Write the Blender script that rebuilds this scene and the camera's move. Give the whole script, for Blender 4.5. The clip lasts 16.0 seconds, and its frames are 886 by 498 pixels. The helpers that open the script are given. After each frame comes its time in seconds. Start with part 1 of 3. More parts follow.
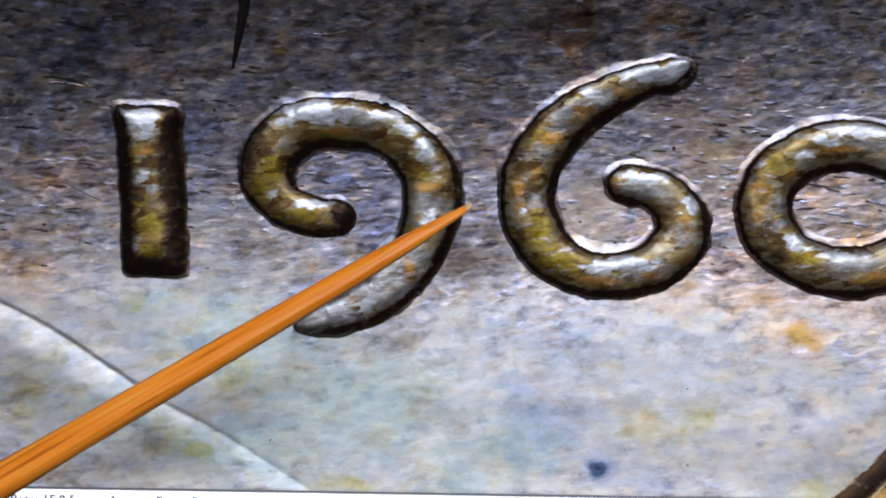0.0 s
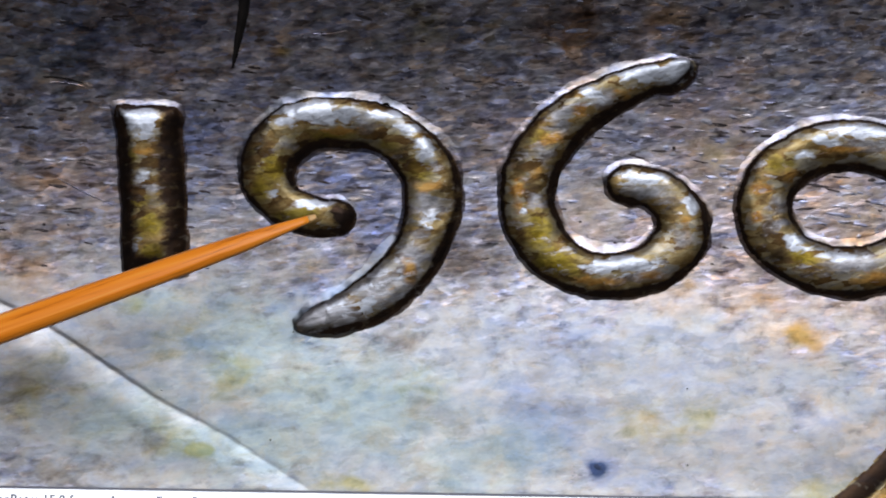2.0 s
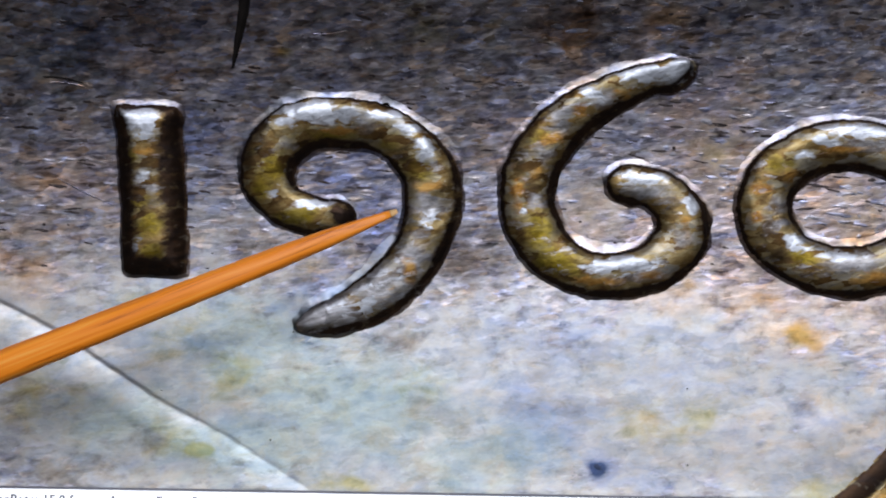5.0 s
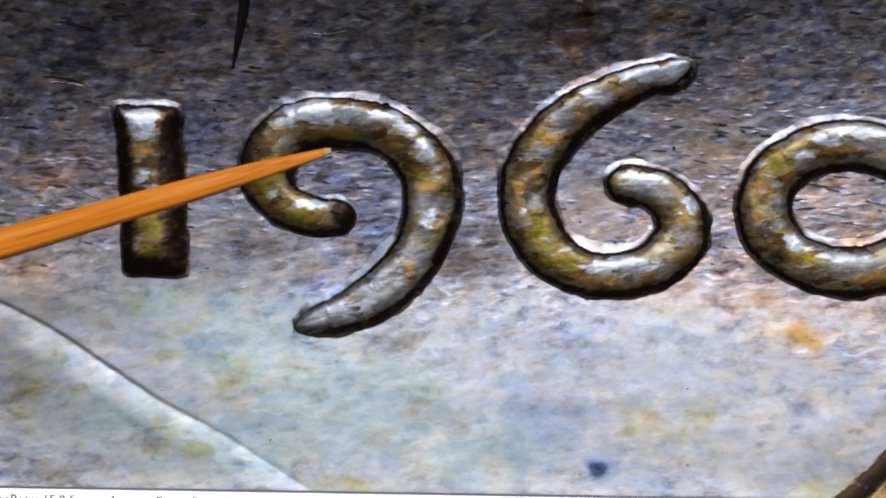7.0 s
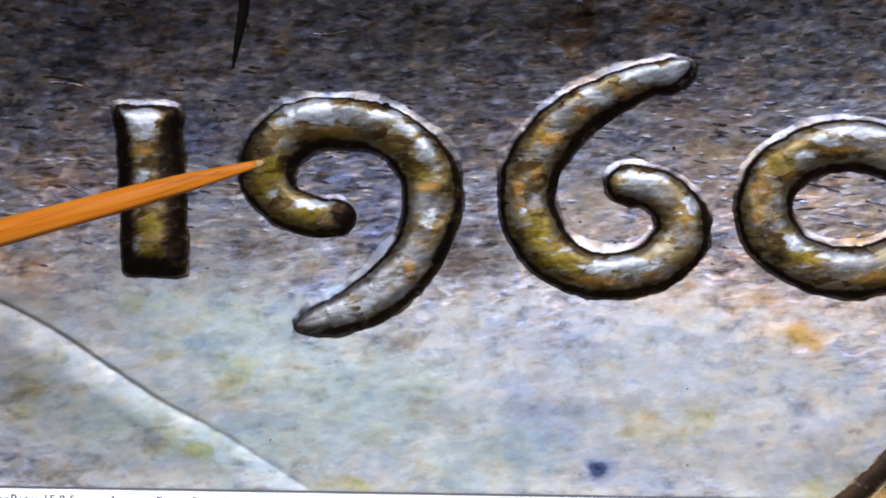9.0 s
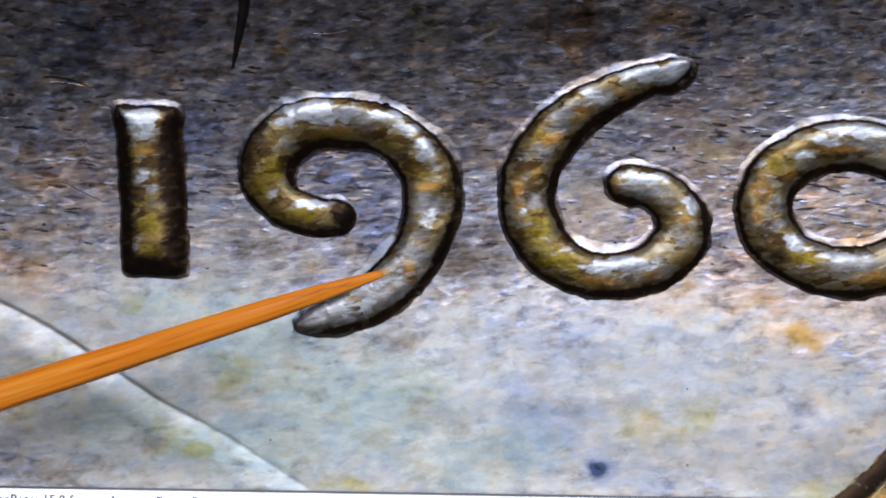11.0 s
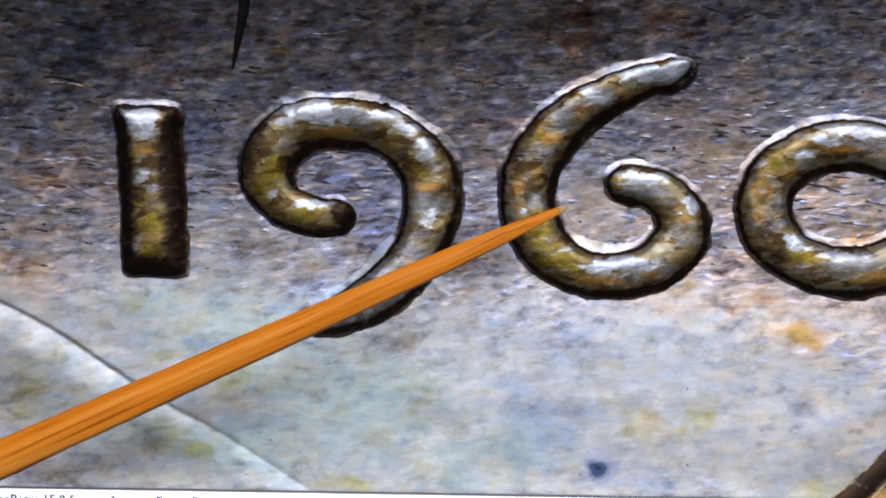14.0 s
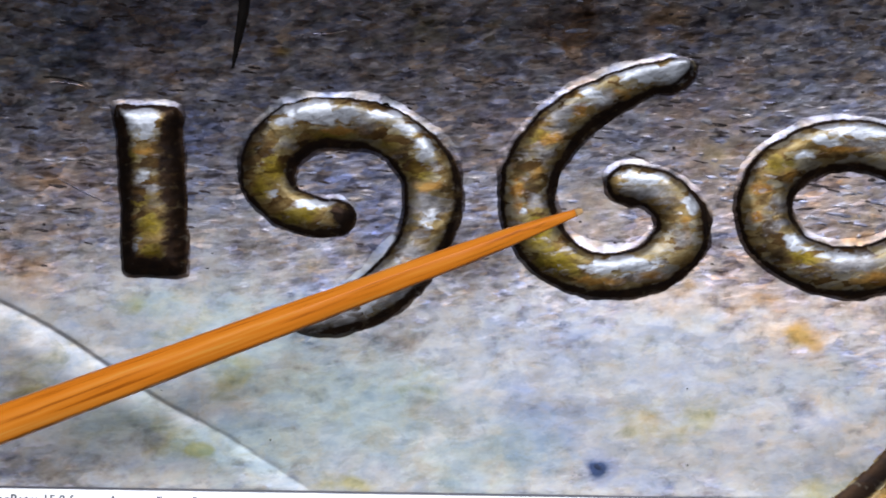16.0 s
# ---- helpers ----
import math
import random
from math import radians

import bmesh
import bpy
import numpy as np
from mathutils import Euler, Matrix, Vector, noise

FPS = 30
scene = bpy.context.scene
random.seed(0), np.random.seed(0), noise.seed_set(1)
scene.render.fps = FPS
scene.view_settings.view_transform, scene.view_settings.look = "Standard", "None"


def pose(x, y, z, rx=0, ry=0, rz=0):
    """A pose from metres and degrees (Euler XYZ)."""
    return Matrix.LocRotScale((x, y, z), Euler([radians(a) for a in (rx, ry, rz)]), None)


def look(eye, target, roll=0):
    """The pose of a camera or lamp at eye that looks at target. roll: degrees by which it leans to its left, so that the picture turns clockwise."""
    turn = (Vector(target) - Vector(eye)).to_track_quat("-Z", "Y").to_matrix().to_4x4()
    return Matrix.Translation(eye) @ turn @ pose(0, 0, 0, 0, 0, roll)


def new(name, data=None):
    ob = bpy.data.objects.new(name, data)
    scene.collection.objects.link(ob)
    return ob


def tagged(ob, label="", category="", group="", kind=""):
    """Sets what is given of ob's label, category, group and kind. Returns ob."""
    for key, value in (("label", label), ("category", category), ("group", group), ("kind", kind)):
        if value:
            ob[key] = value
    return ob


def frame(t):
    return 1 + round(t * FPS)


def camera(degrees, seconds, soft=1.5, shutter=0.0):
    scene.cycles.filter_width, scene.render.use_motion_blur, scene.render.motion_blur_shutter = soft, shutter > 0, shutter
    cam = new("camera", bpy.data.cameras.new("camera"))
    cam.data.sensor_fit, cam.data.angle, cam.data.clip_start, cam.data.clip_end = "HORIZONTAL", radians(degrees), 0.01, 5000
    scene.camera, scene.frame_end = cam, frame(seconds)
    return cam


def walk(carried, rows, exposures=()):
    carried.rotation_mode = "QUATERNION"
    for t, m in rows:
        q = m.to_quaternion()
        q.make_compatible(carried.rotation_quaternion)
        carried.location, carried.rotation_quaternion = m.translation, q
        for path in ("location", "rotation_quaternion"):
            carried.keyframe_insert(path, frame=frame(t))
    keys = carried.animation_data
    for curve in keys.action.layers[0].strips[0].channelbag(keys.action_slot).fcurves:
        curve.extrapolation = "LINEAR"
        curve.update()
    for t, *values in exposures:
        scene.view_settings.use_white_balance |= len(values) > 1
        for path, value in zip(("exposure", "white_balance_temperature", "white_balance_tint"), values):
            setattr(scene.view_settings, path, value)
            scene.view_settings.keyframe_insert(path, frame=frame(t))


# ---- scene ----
ZC = 0.3                     # height of the picture's middle above the table
cam = camera(50, 16.0, soft=2.0)
EYE = look((0, -0.2359, ZC), (0, 0, ZC))
walk(cam, [(0, EYE), (16, EYE)], exposures=[(0, 0.0), (16, 0.0)])

# ---- light: a dim room with one soft lamp above and behind the eye ----
world = bpy.data.worlds.new("world")
scene.world = world
world.use_nodes = True
world.node_tree.nodes["Background"].inputs[0].default_value = (0.55, 0.62, 0.8, 1)
world.node_tree.nodes["Background"].inputs[1].default_value = 0.01


def area(name, eye, target, width, height, watts, colour):
    data = bpy.data.lights.new(name, "AREA")
    data.shape, data.size, data.size_y = "RECTANGLE", width, height
    data.energy, data.color = watts, colour
    lamp = new(name, data)
    lamp.matrix_world = look(eye, target)
    return lamp


area("room_lamp", (0.09, -0.95, ZC + 0.38), (0, 0, ZC), 0.8, 0.56, 10.4, (0.845, 0.885, 1.0))


# ---- materials ----
def nodes_of(name, rough, metal):
    mat = bpy.data.materials.new(name)
    mat.use_nodes = True
    tree = mat.node_tree
    shader = tree.nodes["Principled BSDF"]
    shader.inputs["Roughness"].default_value = rough
    shader.inputs["Metallic"].default_value = metal
    return mat, tree, shader


def put(tree, kind, **inputs):
    node = tree.nodes.new(kind)
    for key, value in inputs.items():
        name = key.replace("_", " ")
        if isinstance(value, bpy.types.NodeSocket):
            tree.links.new(value, node.inputs[name])
        else:
            node.inputs[name].default_value = value
    return node


def stretched(tree, scale, turn=0.0, shift=(0, 0, 0)):
    """Object coordinates, turned in the upright plane and then scaled."""
    coords = put(tree, "ShaderNodeTexCoord")
    turned = put(tree, "ShaderNodeMapping", Vector=coords.outputs["Object"], Rotation=(0, radians(turn), 0), Location=shift)
    return put(tree, "ShaderNodeMapping", Vector=turned.outputs[0], Scale=scale).outputs[0]


def grain(tree, vector, scale=1.0, detail=3.0, rough=0.55, distortion=0.0):
    return put(tree, "ShaderNodeTexNoise", Vector=vector, Scale=scale, Detail=detail, Roughness=rough,
               Distortion=distortion).outputs[0]


def ramp(tree, value, stops):
    node = put(tree, "ShaderNodeValToRGB", Fac=value)
    band = node.color_ramp
    while len(band.elements) < len(stops):
        band.elements.new(0.5)
    for element, (at, colour) in zip(band.elements, stops):
        element.position = at
        element.color = (*colour, 1) if len(colour) == 3 else colour
    return node.outputs[0]


def mixed(tree, factor, a, b, blend="MIX"):
    node = tree.nodes.new("ShaderNodeMix")
    node.data_type, node.blend_type = "RGBA", blend
    for index, value in ((0, factor), (6, a), (7, b)):
        if isinstance(value, bpy.types.NodeSocket):
            tree.links.new(value, node.inputs[index])
        else:
            node.inputs[index].default_value = value if index == 0 else (*value, 1)
    return node.outputs[2]


def grey(v):
    return (v, v, v)


def bumped(tree, shader, height, distance, strength=1.0, normal=None):
    node = put(tree, "ShaderNodeBump", Height=height, Distance=distance, Strength=strength)
    if normal is not None:
        tree.links.new(normal, node.inputs["Normal"])
    tree.links.new(node.outputs[0], shader.inputs["Normal"])
    return node.outputs[0]


def stain(tree, key, noise_value, low, high, most=1.0):
    """A stain or painted tone laid down on the mesh, broken up by noise."""
    amount = tree.nodes.new("ShaderNodeAttribute")
    amount.attribute_name = key
    broken = put(tree, "ShaderNodeMath")
    broken.operation = "MULTIPLY_ADD"
    tree.links.new(amount.outputs["Fac"], broken.inputs[0])
    broken.inputs[1].default_value = 0.5
    tree.links.new(noise_value, broken.inputs[2])
    return ramp(tree, broken.outputs[0], [(low, grey(0)), (high, grey(most))])


def dabs(tree, scale, turn, shift, wobble):
    """Random values in ragged drawn-out cells: three independent channels."""
    at = stretched(tree, scale, turn, shift)
    shake = put(tree, "ShaderNodeTexNoise", Vector=at, Scale=1.4, Detail=2.0, Roughness=0.5).outputs["Color"]
    moved = put(tree, "ShaderNodeVectorMath")
    moved.operation = "MULTIPLY_ADD"
    tree.links.new(shake, moved.inputs[0])
    moved.inputs[1].default_value = (wobble, wobble, wobble)
    tree.links.new(at, moved.inputs[2])
    cells = put(tree, "ShaderNodeTexVoronoi", Vector=moved.outputs[0], Scale=1.0, Randomness=1.0)
    return put(tree, "ShaderNodeSeparateColor", Color=cells.outputs["Color"]).outputs


def coin_metal():
    """Toned silver-grey field: ragged drawn-out flecks, cool and rusty blotches, smoother in worn areas and on the
    painted lit foot.
    """
    mat, tree, shader = nodes_of("toned_coin_metal", 0.42, 1.0)
    flecks = grain(tree, stretched(tree, (190, 190, 400), 7), 1, 2.5, 0.55, 0.5)
    fine = grain(tree, stretched(tree, (420, 420, 900), 9), 1, 2, 0.5, 0.5)
    small = dabs(tree, (300, 300, 860), 5, (0, 0, 0), 1.2)
    large = dabs(tree, (130, 130, 240), 6, (0.4, 0, 0.9), 1.1)
    rough = ramp(tree, flecks, [(0.28, (0.12, 0.103, 0.11)), (0.41, (0.30, 0.28, 0.31)), (0.54, (0.46, 0.44, 0.485)), (0.68, (0.64, 0.62, 0.68))])
    rough = mixed(tree, 0.9, rough, ramp(tree, small[0], [(0.0, grey(0.40)), (0.2, grey(0.78)), (0.7, grey(1.02)), (1.0, grey(1.5))]), "MULTIPLY")
    rough = mixed(tree, 0.85, rough, ramp(tree, small[1], [(0.0, (1.20, 0.96, 0.70)), (0.22, (1.05, 0.98, 0.90)), (0.65, (0.97, 0.98, 1.04)), (1.0, (0.82, 0.89, 1.14))]), "MULTIPLY")
    dashes = grain(tree, stretched(tree, (210, 210, 760), 7, (3, 0, 8)), 1, 2.5, 0.55, 0.35)
    rough = mixed(tree, 0.9, rough, ramp(tree, dashes, [(0.32, grey(0.42)), (0.41, grey(0.86)), (0.50, grey(1.0)), (0.60, grey(1.1)), (0.70, grey(1.5))]), "MULTIPLY")
    cloud = grain(tree, stretched(tree, (210, 210, 270), 6, (2, 0, 4)), 1, 4, 0.6, 0.25)
    smooth = ramp(tree, cloud, [(0.3, (0.335, 0.355, 0.36)), (0.46, (0.43, 0.435, 0.425)), (0.64, (0.50, 0.49, 0.48))])
    smooth = mixed(tree, 0.3, smooth, ramp(tree, small[0], [(0.0, grey(0.82)), (0.5, grey(1.0)), (1.0, grey(1.06))]), "MULTIPLY")
    # worn areas, and light painted on the numerals' piled foot
    worn_lit = stain(tree, "worn_lit", cloud, 0.50, 0.85, 0.92)
    base = mixed(tree, worn_lit, rough, smooth)
    base = mixed(tree, 0.32, base, ramp(tree, large[0], [(0.0, grey(0.62)), (0.4, grey(0.95)), (1.0, grey(1.15))]), "MULTIPLY")
    hue = grain(tree, stretched(tree, (140, 140, 210), 5, (5, 0, 2)), 1, 4, 0.65, 0.6)
    base = mixed(tree, 0.6, base, ramp(tree, hue, [(0.30, (1.05, 0.86, 0.64)), (0.43, (1.04, 0.97, 0.88)), (0.54, (0.96, 0.97, 1.02)), (0.70, (0.76, 0.86, 1.04))]), "MULTIPLY")
    cool = grain(tree, stretched(tree, (90, 90, 170), 5, (3, 0, 1)), 1, 5, 0.65, 0.5)
    base = mixed(tree, stain(tree, "cool", cool, 0.54, 0.92, 0.9), base, (0.68, 0.76, 1.0), "MULTIPLY")
    base = mixed(tree, stain(tree, "rust", small[2], 1.02, 1.5, 0.95), base, (2.3, 1.62, 1.05), "MULTIPLY")
    warm = grain(tree, stretched(tree, (100, 100, 190), 8, (4, 0, 3)), 1, 5, 0.65, 0.7)
    base = mixed(tree, stain(tree, "rust", warm, 0.6, 1.2, 0.95), base, (1.2, 1.01, 0.86), "MULTIPLY")
    base = mixed(tree, stain(tree, "teal", cool, 0.62, 1.05, 0.95), base, (0.86, 0.985, 0.945), "MULTIPLY")
    olive = grain(tree, stretched(tree, (120, 120, 200), 6, (1.7, 0, 2.3)), 1, 4, 0.6, 0.4)
    base = mixed(tree, stain(tree, "olive", olive, 0.64, 1.05, 0.85), base, (0.88, 0.80, 0.38), "MULTIPLY")
    base = mixed(tree, stain(tree, "brown", warm, 0.68, 1.15, 0.85), base, (0.95, 0.73, 0.46), "MULTIPLY")
    # dark patches, and the shadow painted below the numerals' under edges
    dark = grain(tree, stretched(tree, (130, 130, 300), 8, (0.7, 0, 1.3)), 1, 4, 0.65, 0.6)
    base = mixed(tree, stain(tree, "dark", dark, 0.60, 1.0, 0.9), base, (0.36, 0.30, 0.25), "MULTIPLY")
    base = mixed(tree, stain(tree, "navy", olive, 0.62, 1.15, 0.95), base, (0.17, 0.24, 0.40), "MULTIPLY")
    base = mixed(tree, 1.0, base, grey(0.86), "MULTIPLY")
    tree.links.new(base, shader.inputs["Base Color"])
    tree.links.new(ramp(tree, fine, [(0.3, grey(0.46)), (0.7, grey(0.34))]), shader.inputs["Roughness"])
    relief = mixed(tree, 0.5, ramp(tree, flecks, [(0.2, grey(0)), (0.8, grey(1))]), small[2])
    relief = mixed(tree, 0.2, relief, ramp(tree, dashes, [(0.3, grey(0)), (0.7, grey(1))]))
    relief = mixed(tree, worn_lit, relief, grey(0.5))
    bumped(tree, shader, relief, 0.0005, 0.28)
    return mat


def numeral_metal():
    """Raised metal: tan and brown toning with mossy, ochre and ashen patches, silvery ones with painted highlights."""
    mat, tree, shader = nodes_of("olive_toned_metal", 0.5, 1.0)
    patches = grain(tree, stretched(tree, (150, 150, 300), 8, (0.2, 0, 0.4)), 1, 4, 0.6, 0.6)
    fine = grain(tree, stretched(tree, (330, 330, 600), 8), 1, 3, 0.6, 0.4)
    chips = dabs(tree, (230, 230, 560), 8, (0, 0, 0), 1.2)
    ragged = mixed(tree, 0.35, patches, chips[1])
    torn = mixed(tree, 0.3, grain(tree, stretched(tree, (200, 200, 520), 8, (7, 0, 3)), 1, 4, 0.65, 0.6), chips[2])
    base = ramp(tree, ragged, [(0.34, (0.13, 0.072, 0.026)), (0.46, (0.28, 0.185, 0.07)), (0.56, (0.37, 0.285, 0.14)), (0.68, (0.45, 0.41, 0.34))])
    base = mixed(tree, stain(tree, "umber", torn, 0.60, 0.95, 0.92), base, (0.075, 0.047, 0.024))
    base = mixed(tree, stain(tree, "moss", ragged, 0.62, 0.98, 0.9), base, ramp(tree, fine, [(0.35, (0.19, 0.13, 0.012)), (0.62, (0.39, 0.285, 0.028))]))
    base = mixed(tree, stain(tree, "ash", torn, 0.60, 0.95, 0.9), base, ramp(tree, patches, [(0.36, (0.26, 0.25, 0.25)), (0.62, (0.50, 0.49, 0.51))]))
    base = mixed(tree, stain(tree, "ochre", torn, 0.66, 0.92, 0.9), base, ramp(tree, fine, [(0.35, (0.36, 0.16, 0.03)), (0.65, (0.60, 0.34, 0.09))]))
    # silvery metal and painted highlights on the strokes' upper sides
    base = mixed(tree, stain(tree, "bare_shine", torn, 0.66, 0.82, 1.0), base, ramp(tree, torn, [(0.32, (0.44, 0.45, 0.48)), (0.52, (0.67, 0.69, 0.73))]))
    base = mixed(tree, 0.32, base, ramp(tree, fine, [(0.3, grey(0.4)), (0.5, grey(0.9)), (0.7, grey(1.1))]), "MULTIPLY")
    base = mixed(tree, 0.5, base, ramp(tree, chips[0], [(0.0, grey(0.35)), (0.2, grey(0.85)), (0.7, grey(1.0)), (1.0, grey(1.3))]), "MULTIPLY")
    # near-black on steep walls: their shade put into the base colour
    base = mixed(tree, stain(tree, "wall_shade", fine, 0.56, 0.92, 1.0), base, ramp(tree, patches, [(0.38, (0.032, 0.022, 0.018)), (0.62, (0.052, 0.030, 0.018))]))
    tree.links.new(base, shader.inputs["Base Color"])
    tree.links.new(ramp(tree, fine, [(0.3, grey(0.58)), (0.7, grey(0.46))]), shader.inputs["Roughness"])
    bumped(tree, shader, fine, 0.0006, 0.2)
    return mat


def bamboo():
    mat, tree, shader = nodes_of("orange_bamboo", 0.36, 0.0)
    shader.inputs["Specular IOR Level"].default_value = 0.25
    fibres = grain(tree, stretched(tree, (36, 1150, 1150)), 1, 3, 0.55, 0.3)
    broad = grain(tree, stretched(tree, (9, 420, 420), 0, (0.4, 0, 0)), 1, 2, 0.5)
    base = ramp(tree, fibres, [(0.30, (0.52, 0.13, 0.008)), (0.41, (0.88, 0.245, 0.015)), (0.58, (0.95, 0.29, 0.023)), (0.74, (0.95, 0.39, 0.06))])
    base = mixed(tree, 0.6, base, ramp(tree, broad, [(0.34, (0.90, 0.84, 0.74)), (0.50, (1.02, 1.03, 1.05)), (0.68, (1.05, 1.22, 1.9))]), "MULTIPLY")
    tree.links.new(base, shader.inputs["Base Color"])
    bumped(tree, shader, fibres, 0.0003, 0.15)
    return mat


def plain(name, colour, rough, metal=0.0, spread=0.15, size=40, gloss=0.5):
    mat, tree, shader = nodes_of(name, rough, metal)
    shader.inputs["Specular IOR Level"].default_value = gloss
    cloud = grain(tree, stretched(tree, (size, size, size)), 1, 4, 0.6)
    low, high = [c * (1 - spread) for c in colour], [min(1, c * (1 + spread)) for c in colour]
    tree.links.new(ramp(tree, cloud, [(0.3, low), (0.7, high)]), shader.inputs["Base Color"])
    return mat


def glowing(name, colour, strength):
    mat, tree, shader = nodes_of(name, 0.4, 0.0)
    shader.inputs["Base Color"].default_value = (*colour, 1)
    shader.inputs["Emission Color"].default_value = (*colour, 1)
    shader.inputs["Emission Strength"].default_value = strength
    return mat


FIELD, NUMERAL, WOOD = coin_metal(), numeral_metal(), bamboo()
CUT_WOOD = plain("cut_bamboo_end", (0.72, 0.42, 0.16), 0.6, 0, 0.2, 900)
DARK_METAL = plain("blackened_metal", (0.008, 0.006, 0.005), 0.85, 0.0, 0.4, 300, 0.12)
FLOW_DARK = plain("dark_nicked_metal", (0.06, 0.048, 0.046), 0.5, 1.0, 0.5, 250)
PIT_METAL = plain("blue_black_metal", (0.012, 0.024, 0.065), 0.7, 0.0, 0.4, 300)
LIT_BAR = glowing("lit_status_bar", (0.86, 0.88, 0.92), 0.9)
INK = plain("grey_screen_lettering", (0.30, 0.30, 0.34), 0.6)
PAINT = plain("dark_wall_paint", (0.03, 0.028, 0.027), 0.9, 0, 0.1, 3)
BLACK_PLASTIC = plain("black_plastic", (0.02, 0.02, 0.022), 0.5, 0, 0.2, 60)


# ---- building helpers ----
def link_mesh(name, verts, faces, material, parent=None, label="", smooth=True):
    mesh = bpy.data.meshes.new(name)
    mesh.from_pydata(verts, [], faces)
    mesh.materials.append(material)
    if smooth:
        mesh.polygons.foreach_set("use_smooth", [True] * len(mesh.polygons))
    mesh.update()
    ob = new(name, mesh)
    ob.parent = parent
    return tagged(ob, label)


def part(name, bm, material, parent, label="", smooth=False):
    mesh = bpy.data.meshes.new(name)
    bm.normal_update()
    bm.to_mesh(mesh)
    bm.free()
    mesh.materials.append(material)
    if smooth:
        mesh.polygons.foreach_set("use_smooth", [True] * len(mesh.polygons))
    ob = new(name, mesh)
    ob.parent = parent
    return tagged(ob, label)


def block(x0, x1, y0, y1, z0, z1, bevel=0.0):
    bm = bmesh.new()
    m = Matrix.LocRotScale(((x0 + x1) / 2, (y0 + y1) / 2, (z0 + z1) / 2), None, (x1 - x0, y1 - y0, z1 - z0))
    bmesh.ops.create_cube(bm, size=1, matrix=m)
    if bevel:
        bmesh.ops.bevel(bm, geom=bm.edges[:], offset=bevel, segments=2, affect="EDGES")
    return bm


# ---- the room: plain dim walls that close the place ----
def room():
    for name, box in (("wall_north", (-0.8, 0.8, 0.06, 0.14, -0.08, 1.08)), ("wall_south", (-0.8, 0.8, -1.38, -1.3, -0.08, 1.08)),
                      ("wall_west", (-0.8, -0.72, -1.3, 0.06, -0.08, 1.08)), ("wall_east", (0.72, 0.8, -1.3, 0.06, -0.08, 1.08)),
                      ("floor", (-0.72, 0.72, -1.3, 0.06, -0.08, 0.0)), ("ceiling", (-0.72, 0.72, -1.3, 0.06, 1.0, 1.08))):
        wall = part(name, block(*box), PAINT, None)
        tagged(wall, "plain dim painted " + name.split("_")[0] + " of the room", name.split("_")[0], kind="structure")


room()

# ---- the monitor's coin picture, built as a relief surface, in millimetres: u across, v up, h towards the eye ----
coin = tagged(new("coin"), "hugely magnified monitor picture of an old toned silver-grey coin surface, built as relief with raised date numerals", "coin")
coin.location = (0, 0, ZC)
HOLLOW_LOW, HOLLOW_HIGH, HOLLOW_BRIM, HOLLOW_MID = 0.0128, 0.0021, 0.000023, -6.0


def dish(u, v):
    """The field is struck slightly hollow."""
    w = v - HOLLOW_MID
    return np.where(w < 0, HOLLOW_LOW * np.abs(w) ** 1.5, (HOLLOW_HIGH - 0.000009 * np.maximum(u, 0) + 0.000004 * np.maximum(-u, 0) + HOLLOW_BRIM * w) * w * w) + 0.0006 * u * u


def hashed(i, j):
    k = np.sin(i * 127.1 + j * 311.7) * 43758.5453
    return k - np.floor(k)


def waves(u, v, size, seed=0.0):
    """Smooth value noise over arrays, 0 to 1."""
    x, y = u / size + seed * 17.3, v / size + seed * 9.1
    i, j = np.floor(x), np.floor(y)
    a, b = x - i, y - j
    a, b = a * a * (3 - 2 * a), b * b * (3 - 2 * b)
    low = hashed(i, j) * (1 - a) + hashed(i + 1, j) * a
    high = hashed(i, j + 1) * (1 - a) + hashed(i + 1, j + 1) * a
    return low * (1 - b) + high * b


def facets(u, v, size, seed, drawn=1.5):
    """Small hammered planes, each tilted its own way, drawn out along u."""
    x, y = u / (size * drawn) + seed * 5.7, v / size + seed * 3.3
    x, y = x + 0.5 * (waves(u, v, size, seed + 40) - 0.5), y + 0.5 * (waves(u, v, size, seed + 50) - 0.5)
    i, j = np.floor(x), np.floor(y)
    best, tilt = np.full(u.shape, 1e9), np.zeros(u.shape)
    for di in (-1, 0, 1):
        for dj in (-1, 0, 1):
            a, b = i + di, j + dj
            dx, dy = x - a - hashed(a + 0.3, b), y - b - hashed(a, b + 7.7)
            d = dx * dx + dy * dy
            near = d < best
            best = np.where(near, d, best)
            tilt = np.where(near, 1.3 * (hashed(a + 3.1, b) - 0.5) * dx + 2 * (hashed(a, b + 5.3) - 0.5) * dy, tilt)
    return tilt * size


def spotted(u, v, spots, warp=5.0):
    """Soft stains and painted tones: each (u, v, half width, half height, amount)."""
    total = np.zeros(u.shape)
    wu, wv = u + warp * (waves(u, v, 1.1 * warp + 0.5, 11) - 0.5), v + 0.8 * warp * (waves(u, v, warp, 12) - 0.5)
    for a, b, ru, rv, k in spots:
        total = np.maximum(total, k * np.exp(-((wu - a) / ru) ** 2 - ((wv - b) / rv) ** 2))
    return total


TONES = ("bare_shine", "ochre", "moss", "umber", "ash")


